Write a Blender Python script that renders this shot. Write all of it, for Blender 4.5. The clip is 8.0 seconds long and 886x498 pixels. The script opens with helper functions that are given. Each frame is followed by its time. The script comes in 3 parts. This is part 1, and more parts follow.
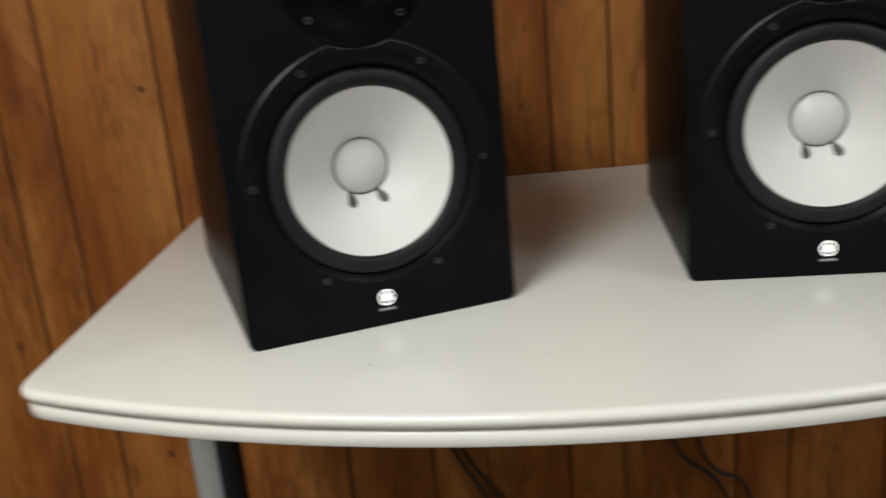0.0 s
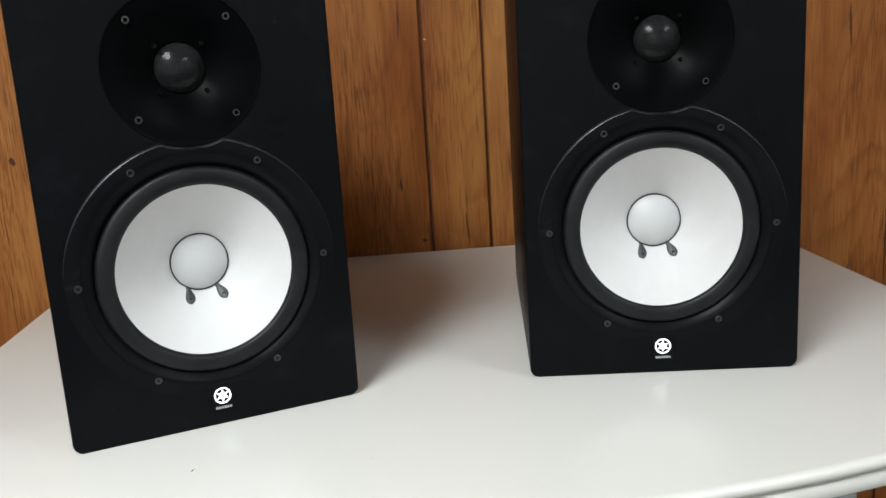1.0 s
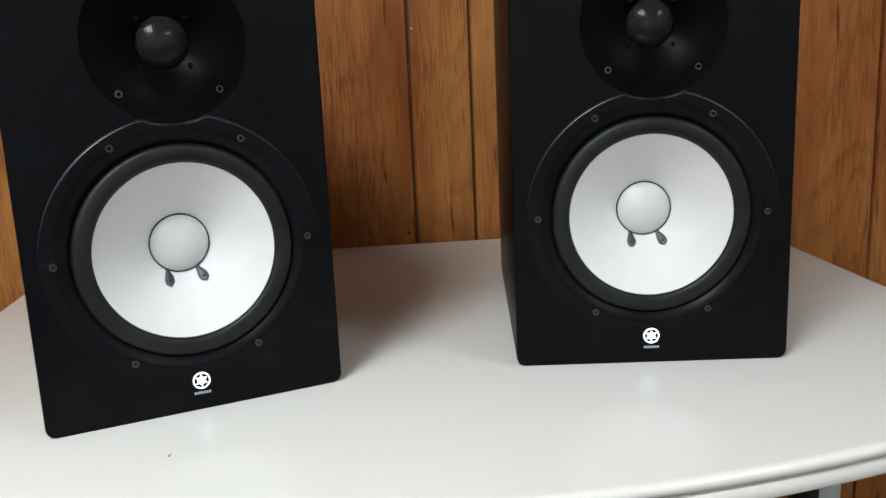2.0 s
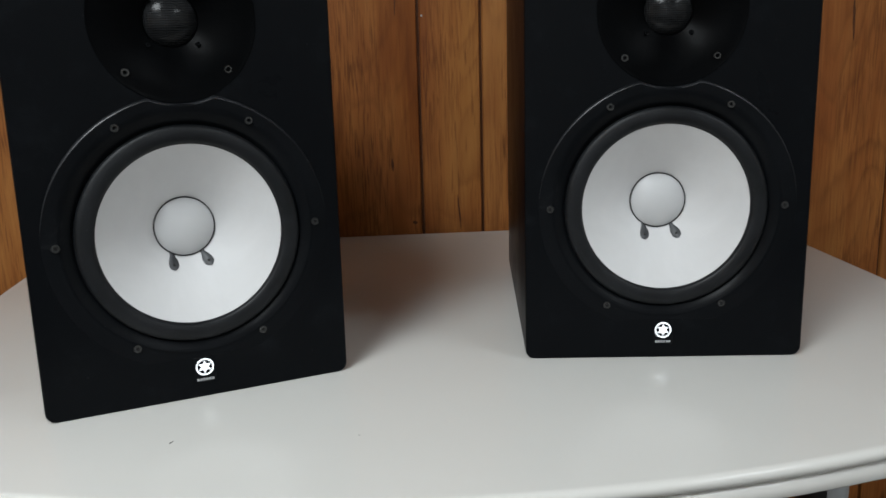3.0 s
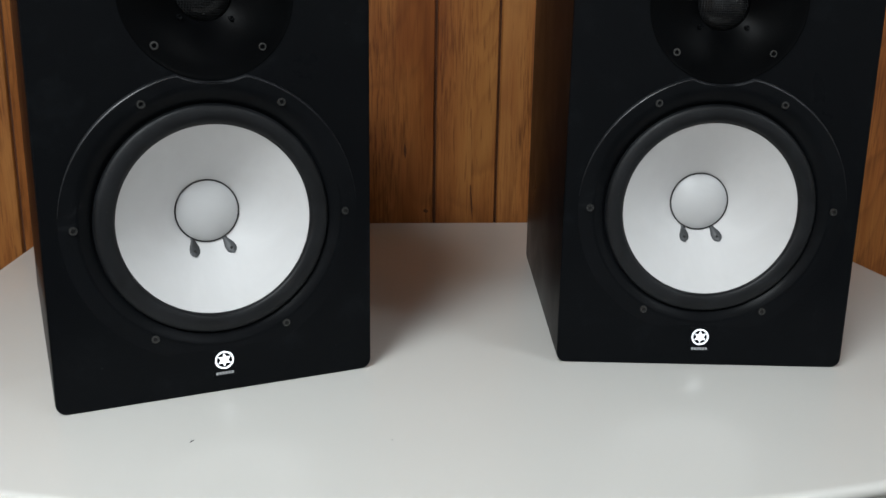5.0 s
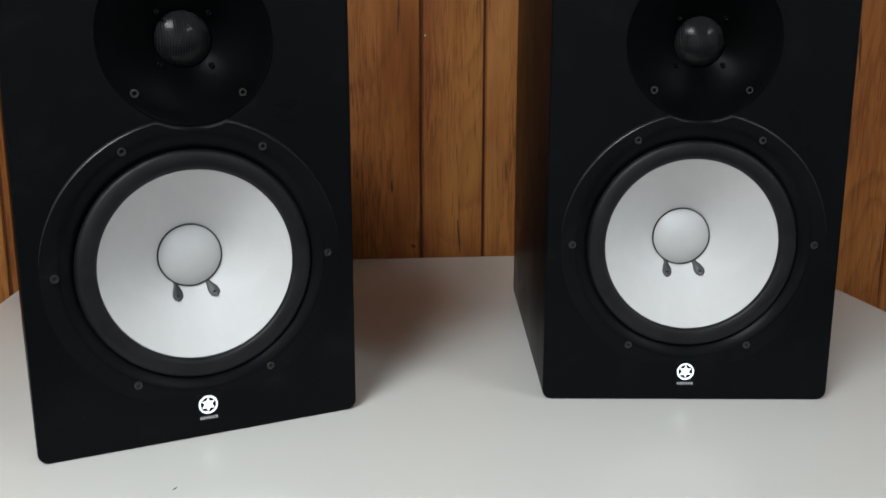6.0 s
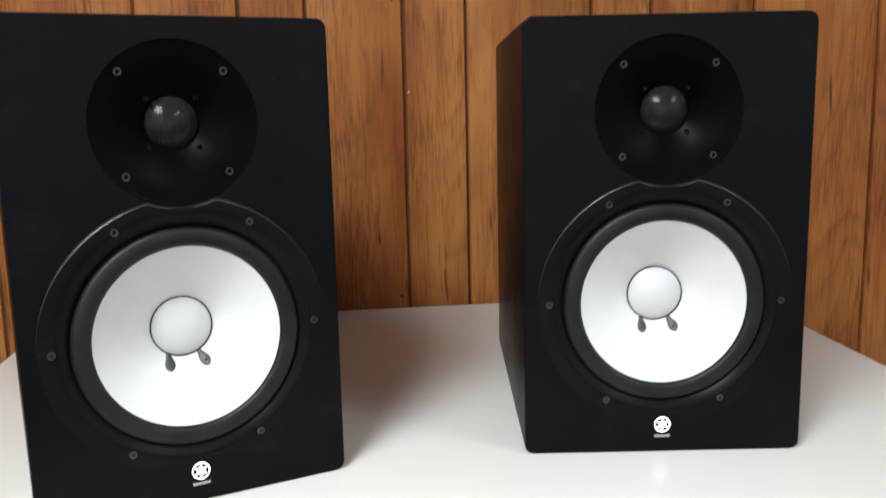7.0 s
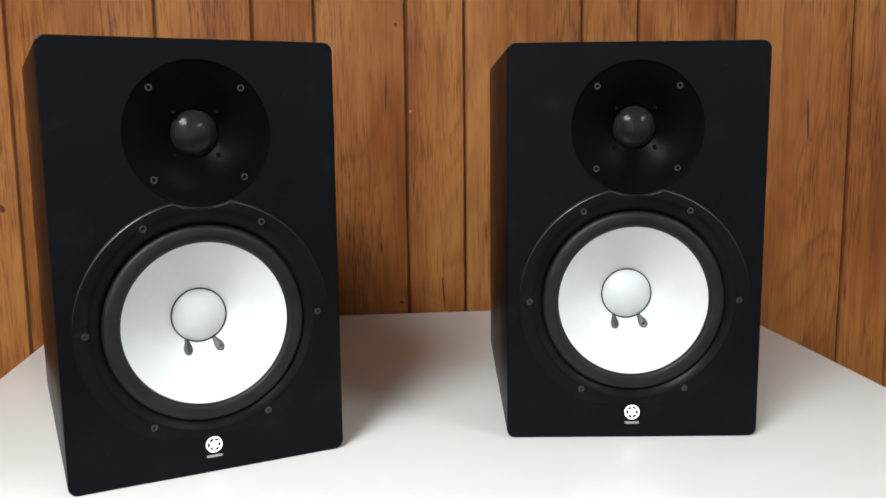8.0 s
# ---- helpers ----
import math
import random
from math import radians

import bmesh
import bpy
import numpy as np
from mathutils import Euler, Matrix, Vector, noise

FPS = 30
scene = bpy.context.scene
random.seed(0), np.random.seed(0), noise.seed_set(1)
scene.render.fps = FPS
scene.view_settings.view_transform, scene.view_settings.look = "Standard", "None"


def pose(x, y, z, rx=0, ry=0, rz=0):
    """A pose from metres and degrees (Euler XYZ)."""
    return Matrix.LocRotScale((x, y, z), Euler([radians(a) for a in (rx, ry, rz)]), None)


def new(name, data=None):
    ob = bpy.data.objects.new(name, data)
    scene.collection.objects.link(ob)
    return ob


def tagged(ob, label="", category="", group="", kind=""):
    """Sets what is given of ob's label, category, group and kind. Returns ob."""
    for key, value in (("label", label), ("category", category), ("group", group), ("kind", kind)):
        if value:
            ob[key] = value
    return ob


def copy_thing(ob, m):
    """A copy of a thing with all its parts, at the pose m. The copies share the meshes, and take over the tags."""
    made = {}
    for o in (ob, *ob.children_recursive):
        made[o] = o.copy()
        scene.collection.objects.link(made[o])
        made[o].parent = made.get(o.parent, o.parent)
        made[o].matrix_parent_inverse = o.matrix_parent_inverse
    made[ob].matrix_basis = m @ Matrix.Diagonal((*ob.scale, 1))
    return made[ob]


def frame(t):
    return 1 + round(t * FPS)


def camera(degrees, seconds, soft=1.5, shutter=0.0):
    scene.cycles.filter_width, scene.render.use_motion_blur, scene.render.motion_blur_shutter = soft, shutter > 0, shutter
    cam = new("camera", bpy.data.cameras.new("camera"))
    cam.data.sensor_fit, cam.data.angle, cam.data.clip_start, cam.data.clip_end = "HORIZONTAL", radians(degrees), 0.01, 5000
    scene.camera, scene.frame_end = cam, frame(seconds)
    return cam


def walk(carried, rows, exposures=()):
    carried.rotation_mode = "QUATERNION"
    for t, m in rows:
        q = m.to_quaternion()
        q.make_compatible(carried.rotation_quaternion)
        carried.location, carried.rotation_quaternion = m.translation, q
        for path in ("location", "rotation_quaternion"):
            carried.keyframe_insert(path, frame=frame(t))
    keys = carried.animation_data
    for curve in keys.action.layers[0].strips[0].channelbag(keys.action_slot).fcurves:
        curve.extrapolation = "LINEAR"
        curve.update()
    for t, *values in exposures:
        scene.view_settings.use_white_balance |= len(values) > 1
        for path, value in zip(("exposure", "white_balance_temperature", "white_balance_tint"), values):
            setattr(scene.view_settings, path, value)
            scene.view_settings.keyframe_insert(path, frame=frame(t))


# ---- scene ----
cam = camera(53.63, 8.0, shutter=0.5)
# seconds, place in metres, then yaw, pitch and roll in degrees
ROWS = [
    (0.0, -0.3274, -0.7759, 1.0122, 0.37, -15.59, 5.14),
    (0.1, -0.3141, -0.7708, 1.0145, -1.09, -15.87, 4.59),
    (0.3, -0.2900, -0.7665, 1.0203, -2.92, -15.45, 3.81),
    (0.4, -0.2792, -0.7669, 1.0240, -3.47, -14.54, 3.67),
    (0.5, -0.2697, -0.7693, 1.0287, -3.87, -13.39, 3.78),
    (0.6, -0.2625, -0.7687, 1.0331, -4.43, -12.64, 3.88),
    (0.8, -0.2518, -0.7698, 1.0404, -4.42, -12.17, 3.76),
    (1.0, -0.2445, -0.7715, 1.0448, -3.97, -12.41, 3.48),
    (1.2, -0.2445, -0.7720, 1.0421, -3.81, -12.36, 3.18),
    (1.5, -0.2485, -0.7659, 1.0331, -4.76, -12.41, 2.47),
    (1.7, -0.2503, -0.7631, 1.0299, -5.04, -12.27, 2.53),
    (2.8, -0.2503, -0.7461, 1.0186, -4.89, -12.55, 1.82),
    (3.0, -0.2560, -0.7446, 1.0188, -4.71, -12.70, 1.49),
    (3.2, -0.2656, -0.7455, 1.0212, -4.68, -12.44, 1.11),
    (3.5, -0.2806, -0.7445, 1.0251, -4.79, -13.19, -0.21),
    (3.7, -0.2876, -0.7433, 1.0284, -4.91, -12.96, -0.70),
    (4.0, -0.2945, -0.7397, 1.0317, -4.90, -13.07, -0.89),
    (4.2, -0.2960, -0.7347, 1.0325, -4.64, -13.60, -1.06),
    (5.3, -0.2979, -0.6994, 1.0176, -5.81, -13.76, -0.73),
    (5.5, -0.2958, -0.7001, 1.0195, -5.89, -13.29, -0.49),
    (5.8, -0.2914, -0.7032, 1.0258, -5.84, -12.44, -0.15),
    (6.0, -0.2887, -0.7048, 1.0295, -6.04, -11.86, -0.03),
    (6.2, -0.2878, -0.7057, 1.0328, -6.18, -11.45, 0.24),
    (6.5, -0.2859, -0.7088, 1.0396, -6.26, -11.76, 0.75),
    (6.8, -0.2820, -0.7209, 1.0544, -6.45, -10.80, 1.22),
    (7.0, -0.2788, -0.7310, 1.0640, -6.60, -9.86, 1.26),
    (7.2, -0.2772, -0.7444, 1.0683, -6.78, -8.66, 1.41),
    (7.5, -0.2780, -0.7757, 1.0714, -6.45, -8.33, 1.09),
    (7.7, -0.2761, -0.7947, 1.0674, -6.38, -8.46, 0.83),
    (8.0, -0.2734, -0.8205, 1.0581, -6.01, -8.41, 0.64),
]
EXPOSURES = [(0.0, -0.90, 7400, 10), (0.5, -0.83, 7050, 10), (1.0, -0.5, 6850, 10), (1.5, -0.37, 6800, 10), (3.0, -1.04, 6700, 10), (3.5, -0.99, 6650, 10), (4.0, -0.89, 6650, 10), (5.5, -0.96, 6700, 10), (6.0, -0.93, 6700, 10), (6.5, -0.45, 6750, 10), (7.0, -0.13, 6750, 10), (7.5, -0.03, 6700, 10), (8.0, -0.15, 6680, 10)]
walk(cam, [(t, pose(x, y, z, 90 + pitch, roll, yaw)) for t, x, y, z, yaw, pitch, roll in ROWS], EXPOSURES)

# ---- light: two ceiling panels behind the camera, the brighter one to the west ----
CEILING, WALL_Y, TOP = 2.44, 0.613, 0.74
ROOM_W, ROOM_E, ROOM_S = -2.3, 2.4, -2.5
world = bpy.data.worlds.new("world")
scene.world = world
world.use_nodes = True
world.node_tree.nodes["Background"].inputs[0].default_value = (0.75, 0.85, 1.0, 1)
world.node_tree.nodes["Background"].inputs[1].default_value = 0.02


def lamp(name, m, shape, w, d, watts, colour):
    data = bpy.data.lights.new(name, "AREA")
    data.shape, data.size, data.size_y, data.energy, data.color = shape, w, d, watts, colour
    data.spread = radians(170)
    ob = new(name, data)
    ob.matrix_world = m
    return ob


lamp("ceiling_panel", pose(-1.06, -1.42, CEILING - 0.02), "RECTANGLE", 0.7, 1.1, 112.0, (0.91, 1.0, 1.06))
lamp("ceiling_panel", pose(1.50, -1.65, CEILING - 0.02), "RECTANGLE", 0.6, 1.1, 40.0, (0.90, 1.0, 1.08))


# ---- materials ----
class Mat:
    """A node material with a principled shader and short ways to wire it."""

    def __init__(self, name, base=(0.5, 0.5, 0.5), rough=0.5, metal=0.0, spec=0.5):
        self.m = bpy.data.materials.new(name)
        self.m.use_nodes = True
        self.t = self.m.node_tree
        self.b = self.t.nodes["Principled BSDF"]
        self.b.inputs["Base Color"].default_value = (*base, 1)
        self.b.inputs["Roughness"].default_value = rough
        self.b.inputs["Metallic"].default_value = metal
        self.b.inputs["Specular IOR Level"].default_value = spec

    def node(self, kind, **inputs):
        n = self.t.nodes.new(kind)
        for k, v in inputs.items():
            self.set(n, k.replace("_", " "), v)
        return n

    def set(self, n, key, v):
        if isinstance(v, bpy.types.NodeSocket):
            self.t.links.new(v, n.inputs[key])
        else:
            n.inputs[key].default_value = v

    def coords(self, scale=(1, 1, 1), offset=None):
        tc = self.t.nodes.new("ShaderNodeTexCoord")
        mp = self.t.nodes.new("ShaderNodeMapping")
        self.t.links.new(tc.outputs["Object"], mp.inputs["Vector"])
        mp.inputs["Scale"].default_value = scale
        if offset is not None:
            self.t.links.new(offset, mp.inputs["Location"])
        return mp.outputs["Vector"]

    def noise(self, vec, scale, detail=4.0, rough=0.55, dist=0.0):
        n = self.t.nodes.new("ShaderNodeTexNoise")
        self.t.links.new(vec, n.inputs["Vector"])
        n.inputs["Scale"].default_value, n.inputs["Detail"].default_value = scale, detail
        n.inputs["Roughness"].default_value, n.inputs["Distortion"].default_value = rough, dist
        return n.outputs["Fac"]

    def span(self, v, a, b, c=0.0, d=1.0):
        n = self.t.nodes.new("ShaderNodeMapRange")
        self.t.links.new(v, n.inputs["Value"])
        for k, x in zip(("From Min", "From Max", "To Min", "To Max"), (a, b, c, d)):
            n.inputs[k].default_value = x
        return n.outputs["Result"]

    def math(self, op, a, b=0.0):
        n = self.t.nodes.new("ShaderNodeMath")
        n.operation = op
        self.set(n, 0, a), self.set(n, 1, b)
        return n.outputs[0]

    def ramp(self, v, stops):
        n = self.t.nodes.new("ShaderNodeValToRGB")
        self.t.links.new(v, n.inputs["Fac"])
        el = n.color_ramp.elements
        while len(el) < len(stops):
            el.new(0.5)
        for e, (p, c) in zip(el, stops):
            e.position, e.color = p, (*c, 1)
        return n.outputs["Color"]

    def mix(self, fac, a, b, blend="MIX"):
        n = self.t.nodes.new("ShaderNodeMix")
        n.data_type, n.blend_type = "RGBA", blend
        for k, v in ((0, fac), (6, a), (7, b)):
            if isinstance(v, tuple) and len(v) == 3:
                v = (*v, 1)
            self.set(n, k, v)
        return n.outputs[2]

    def bump(self, height, strength, distance=0.001):
        n = self.t.nodes.new("ShaderNodeBump")
        n.inputs["Strength"].default_value, n.inputs["Distance"].default_value = strength, distance
        self.t.links.new(height, n.inputs["Height"])
        self.t.links.new(n.outputs["Normal"], self.b.inputs["Normal"])

    def put(self, key, v):
        self.set(self.b, key, v)


def wood_panel():
    """Printed walnut board: fibre streaks, cathedral contours, clouds of red-brown, pores and eyes."""
    k = Mat("wood_panelling", rough=0.5, spec=0.16)
    info = k.t.nodes.new("ShaderNodeObjectInfo")
    comb = k.t.nodes.new("ShaderNodeCombineXYZ")
    for ax, f in zip("XYZ", (17.0, 9.0, 31.0)):
        k.set(comb, ax, k.math("MULTIPLY", info.outputs["Random"], f))
    off = comb.outputs[0]
    wide = k.coords((1, 1, 0.30), off)
    tall = k.coords((1, 1, 0.035), off)
    long = k.coords((1, 1, 0.075), off)
    # slow clouds of tone and broad streaks
    cloud = k.noise(wide, 7.0, 3.0, 0.55, 0.3)
    broad = k.noise(long, 38.0, 3.0, 0.6)
    fibre = k.noise(tall, 260.0, 3.0, 0.65)
    v = k.math("ADD", k.math("MULTIPLY", cloud, 0.62), k.math("MULTIPLY", broad, 0.28))
    v = k.math("ADD", v, k.math("MULTIPLY", fibre, 0.11))
    col = k.ramp(v, [(0.32, (0.150, 0.041, 0.010)), (0.44, (0.240, 0.076, 0.018)), (0.53, (0.322, 0.121, 0.031)), (0.66, (0.412, 0.176, 0.050))])
    red = k.span(k.noise(k.coords((1, 1, 0.45), off), 9.0, 3.0, 0.55), 0.50, 0.70, 0.0, 0.55)
    col = k.mix(red, col, (0.205, 0.058, 0.015))
    # growth rings: contours of a warped field, soft on one side and sharp on the other
    field = k.noise(wide, 5.0, 2.0, 0.45, 0.5)
    wob = k.math("MULTIPLY", k.noise(long, 70.0, 3.0, 0.6), 0.55)
    saw = k.math("FRACT", k.math("ADD", k.math("MULTIPLY", field, 15.0), wob))
    ring = k.math("MULTIPLY", k.math("POWER", saw, 3.0), k.span(saw, 0.84, 1.0, 1.0, 0.0))
    figure = k.span(k.noise(k.coords((1, 1, 0.5), off), 6.5, 2.0), 0.42, 0.60, 0.08, 0.62)
    col = k.mix(k.math("MULTIPLY", ring, figure), col, (0.100, 0.031, 0.009))
    # bundles of fine dark fibres
    bundle = k.span(k.noise(k.coords((1, 1, 0.22), off), 15.0, 3.0), 0.42, 0.64, 0.10, 0.78)
    fine = k.span(k.noise(k.coords((1, 1, 0.050), off), 360.0, 2.5, 0.6, 0.3), 0.49, 0.60)
    col = k.mix(k.math("MULTIPLY", fine, bundle), col, (0.092, 0.025, 0.007))
    mid = k.span(k.noise(k.coords((1, 1, 0.065), off), 140.0, 3.0, 0.6, 0.5), 0.54, 0.68, 0.0, 0.32)
    col = k.mix(mid, col, (0.115, 0.032, 0.008))
    pore = k.span(k.noise(k.coords((1, 1, 0.06), off), 170.0, 2.0, 0.6, 0.3), 0.63, 0.71)
    col = k.mix(k.math("MULTIPLY", pore, 0.42), col, (0.070, 0.021, 0.007))
    # short mineral streaks and small eyes
    dash = k.span(k.noise(k.coords((1, 1, 0.16), off), 34.0, 2.0, 0.5), 0.71, 0.77)
    col = k.mix(k.math("MULTIPLY", dash, 0.85), col, (0.046, 0.016, 0.006))
    vor = k.t.nodes.new("ShaderNodeTexVoronoi")
    k.t.links.new(k.coords((1, 1, 0.40), off), vor.inputs["Vector"])
    vor.inputs["Scale"].default_value = 5.5
    knot = k.span(vor.outputs["Distance"], 0.02, 0.075, 1.0, 0.0)
    col = k.mix(k.math("MULTIPLY", knot, 0.6), col, (0.085, 0.029, 0.010))
    tint = k.ramp(info.outputs["Random"], [(0.0, (0.92, 0.90, 0.88)), (1.0, (1.06, 1.05, 1.03))])
    col = k.mix(1.0, col, tint, "MULTIPLY")
    k.put("Base Color", col)
    k.put("Roughness", k.span(broad, 0.3, 0.7, 0.56, 0.44))
    k.bump(k.math("SUBTRACT", fibre, k.math("MULTIPLY", pore, 0.8)), 0.30, 0.0006)
    return k.m


def black_paint():
    k = Mat("black_cabinet_vinyl", (0.0034, 0.0039, 0.0047), 0.32, spec=0.072)
    info = k.t.nodes.new("ShaderNodeObjectInfo")
    vec = k.coords((1, 1, 1), info.outputs["Random"])
    smear = k.noise(vec, 11.0, 5.0, 0.6, 0.8)
    fine = k.noise(vec, 900.0, 2.0)
    k.put("Roughness", k.span(smear, 0.3, 0.7, 0.27, 0.38))
    dust = k.span(k.noise(vec, 34.0, 6.0, 0.7), 0.55, 0.8, 0.0, 0.6)
    speck = k.span(k.noise(vec, 130.0, 2.0), 0.73, 0.80, 0.0, 0.55)
    k.put("Base Color", k.mix(speck, k.mix(dust, (0.0026, 0.0032, 0.0041), (0.0100, 0.0118, 0.0140)), (0.045, 0.048, 0.050)))
    k.bump(fine, 0.22, 0.0003)
    return k.m


def dark(name, base, rough, grain, amount, spec=0.5, metal=0.0):
    k = Mat(name, base, rough, metal, spec)
    vec = k.coords()
    a = k.noise(vec, grain, 4.0)
    b = k.noise(vec, 16.0, 5.0, 0.65, 0.6)
    lo = tuple(c * (1 - amount) for c in base)
    hi = tuple(c * (1 + amount) for c in base)
    k.put("Base Color", k.mix(k.span(b, 0.35, 0.65), lo, hi))
    k.put("Roughness", k.span(b, 0.3, 0.7, rough - 0.07, rough + 0.07))
    k.bump(a, 0.15, 0.0003)
    return k.m


def scuffed_plastic():
    """Moulded black plastic with pale rub marks."""
    k = Mat("moulded_black_plastic", (0.0022, 0.0024, 0.0029), 0.36, spec=0.070)
    vec = k.coords()
    cloud = k.noise(vec, 14.0, 4.0, 0.6, 0.5)
    rub = k.math("MULTIPLY", k.span(k.noise(vec, 26.0, 5.0, 0.65, 0.8), 0.58, 0.76), k.span(k.noise(vec, 8.0, 1.0), 0.48, 0.62))
    col = k.mix(k.span(cloud, 0.3, 0.7), (0.0026, 0.0031, 0.0039), (0.0052, 0.0060, 0.0072))
    k.put("Base Color", k.mix(k.math("MULTIPLY", rub, 0.6), col, (0.050, 0.053, 0.057)))
    k.put("Roughness", k.span(cloud, 0.3, 0.7, 0.28, 0.42))
    k.bump(k.noise(vec, 500.0, 3.0), 0.15, 0.0003)
    return k.m


def dusty_rubber():
    """Black butyl rubber with a film of dust in smears."""
    k = Mat("rubber_surround", (0.004, 0.005, 0.006), 0.46, spec=0.26)
    vec = k.coords()
    smear = k.noise(vec, 22.0, 5.0, 0.65, 0.9)
    speck = k.span(k.noise(vec, 260.0, 2.0), 0.66, 0.76, 0.0, 0.35)
    film = k.span(smear, 0.42, 0.74, 0.0, 0.85)
    col = k.mix(film, (0.0036, 0.0043, 0.0053), (0.0105, 0.0120, 0.0142))
    k.put("Base Color", k.mix(speck, col, (0.030, 0.032, 0.034)))
    k.put("Roughness", k.span(smear, 0.3, 0.7, 0.38, 0.56))
    k.bump(k.noise(vec, 300.0, 4.0), 0.15, 0.0003)
    return k.m


def laminate():
    k = Mat("table_laminate", (0.74, 0.73, 0.69), 0.3, spec=0.5)
    vec = k.coords()
    cloud = k.noise(vec, 3.0, 2.0, 0.5)
    col = k.mix(k.span(cloud, 0.3, 0.7), (0.622, 0.612, 0.582), (0.652, 0.642, 0.612))
    k.put("Base Color", col)
    k.put("Roughness", k.span(k.noise(vec, 2.5, 2.0, 0.5), 0.3, 0.7, 0.21, 0.25))
    return k.m


def mesh_cloth():
    """Fine woven wire over the tweeter dome: grey strands, black gaps."""
    k = Mat("tweeter_gauze", (0.02, 0.02, 0.021), 0.3, 0.0, 0.13)
    sep = k.t.nodes.new("ShaderNodeSeparateXYZ")
    k.t.links.new(k.coords((1, 1, 1)), sep.inputs[0])
    wx = k.math("ABSOLUTE", k.math("SINE", k.math("MULTIPLY", sep.outputs["X"], 1700.0)))
    wz = k.math("ABSOLUTE", k.math("SINE", k.math("MULTIPLY", sep.outputs["Z"], 1700.0)))
    w = k.span(k.math("MULTIPLY", wx, wz), 0.20, 0.75, 1.0, 0.0)
    patch = k.span(k.noise(k.coords(), 120.0, 3.0, 0.6), 0.35, 0.65, 0.55, 1.0)
    w = k.math("MULTIPLY", w, patch)
    k.put("Base Color", k.mix(w, (0.0024, 0.0024, 0.0026), (0.020, 0.021, 0.0222)))
    k.put("Roughness", k.span(w, 0.0, 1.0, 0.13, 0.28))
    k.bump(w, 0.10, 0.0001)
    return k.m


def glow(name, colour, strength):
    k = Mat(name, colour, 0.4)
    k.b.inputs["Emission Color"].default_value = (*colour, 1)
    k.b.inputs["Emission Strength"].default_value = strength
    return k.m


WOOD = wood_panel()
CABINET = black_paint()
RECESS = scuffed_plastic()
HORN = dark("satin_black_horn", (0.0012, 0.0014, 0.0017), 0.38, 400.0, 0.25, 0.030)
RUBBER = dusty_rubber()
GASKET = dark("black_gasket", (0.010, 0.010, 0.011), 0.6, 300.0, 0.2)
CONE = dark("white_cone", (0.580, 0.578, 0.580), 0.60, 260.0, 0.035, 0.3)
CAP = dark("white_dust_cap", (0.515, 0.518, 0.524), 0.42, 240.0, 0.03)
TAG = dark("grey_lead_glue", (0.045, 0.048, 0.052), 0.5, 300.0, 0.35)
SCREW = dark("blackened_steel", (0.085, 0.085, 0.082), 0.30, 300.0, 0.3, metal=0.8)
SOCKET = dark("socket_black", (0.006, 0.006, 0.006), 0.6, 300.0, 0.1)
GAUZE = mesh_cloth()
BADGE = glow("lit_white_badge", (0.9, 0.95, 1.0), 1.6)
LETTER = dark("grey_lettering", (0.36, 0.37, 0.38), 0.4, 300.0, 0.1)
LAMINATE = laminate()
SEAM = dark("grey_seam", (0.48, 0.47, 0.44), 0.6, 200.0, 0.2)
STEEL = dark("grey_painted_steel", (0.36, 0.38, 0.39), 0.42, 200.0, 0.08)
CABLE = dark("black_cable", (0.012, 0.012, 0.012), 0.5, 200.0, 0.2)
CARPET = dark("dark_unseen_carpet", (0.022, 0.018, 0.016), 0.95, 900.0, 0.3, 0.1)
# unseen walls: colours picked for how much light they bounce back
PLASTER = dark("cream_bounce_wall", (0.66, 0.62, 0.56), 0.7, 90.0, 0.06, 0.3)
BROWN = dark("brown_unseen_wall", (0.30, 0.19, 0.11), 0.7, 90.0, 0.06, 0.3)
PALE = dark("pale_bounce_wall", (0.82, 0.83, 0.84), 0.7, 90.0, 0.05, 0.3)
EYE = dark("dark_wood_eye", (0.085, 0.028, 0.010), 0.6, 160.0, 0.35, 0.2)
# lighter, glossier black that puts the edge highlight into the frame's lip
EDGE = dark("highlit_lip_plastic", (0.012, 0.013, 0.015), 0.36, 300.0, 0.25, 0.4)
WHITE = dark("white_ceiling_paint", (0.82, 0.82, 0.81), 0.8, 120.0, 0.04, 0.2)
GAP = dark("groove_stain", (0.075, 0.026, 0.010), 0.7, 100.0, 0.3, 0.3)


# ---- mesh helpers ----
def part(name, bm, material, parent=None, label="", smooth=True, angle=40):
    me = bpy.data.meshes.new(name)
    bmesh.ops.recalc_face_normals(bm, faces=bm.faces[:])
    for f in bm.faces:
        f.smooth = smooth
    for e in bm.edges:
        if len(e.link_faces) == 2 and e.calc_face_angle(0) > radians(angle):
            e.smooth = False
    bm.to_mesh(me)
    bm.free()
    me.materials.append(material)
    ob = new(name, me)
    if parent is not None:
        ob.parent = parent
    return tagged(ob, label)


def thing(name, m, label, category, group="", kind=""):
    ob = new(name)
    ob.empty_display_size = 0.05
    ob.matrix_world = m
    return tagged(ob, label, category, group, kind)


def box(bm, lo, hi, bevel=0.0, seg=2):
    ret = bmesh.ops.create_cube(bm, size=1.0)
    vs = ret["verts"]
    for v in vs:
        v.co = Vector([(a + b) / 2 + c * (b - a) for a, b, c in zip(lo, hi, v.co)])
    if bevel:
        es = list({e for v in vs for e in v.link_edges})
        bmesh.ops.bevel(bm, geom=es, offset=bevel, segments=seg, profile=0.5, affect="EDGES")


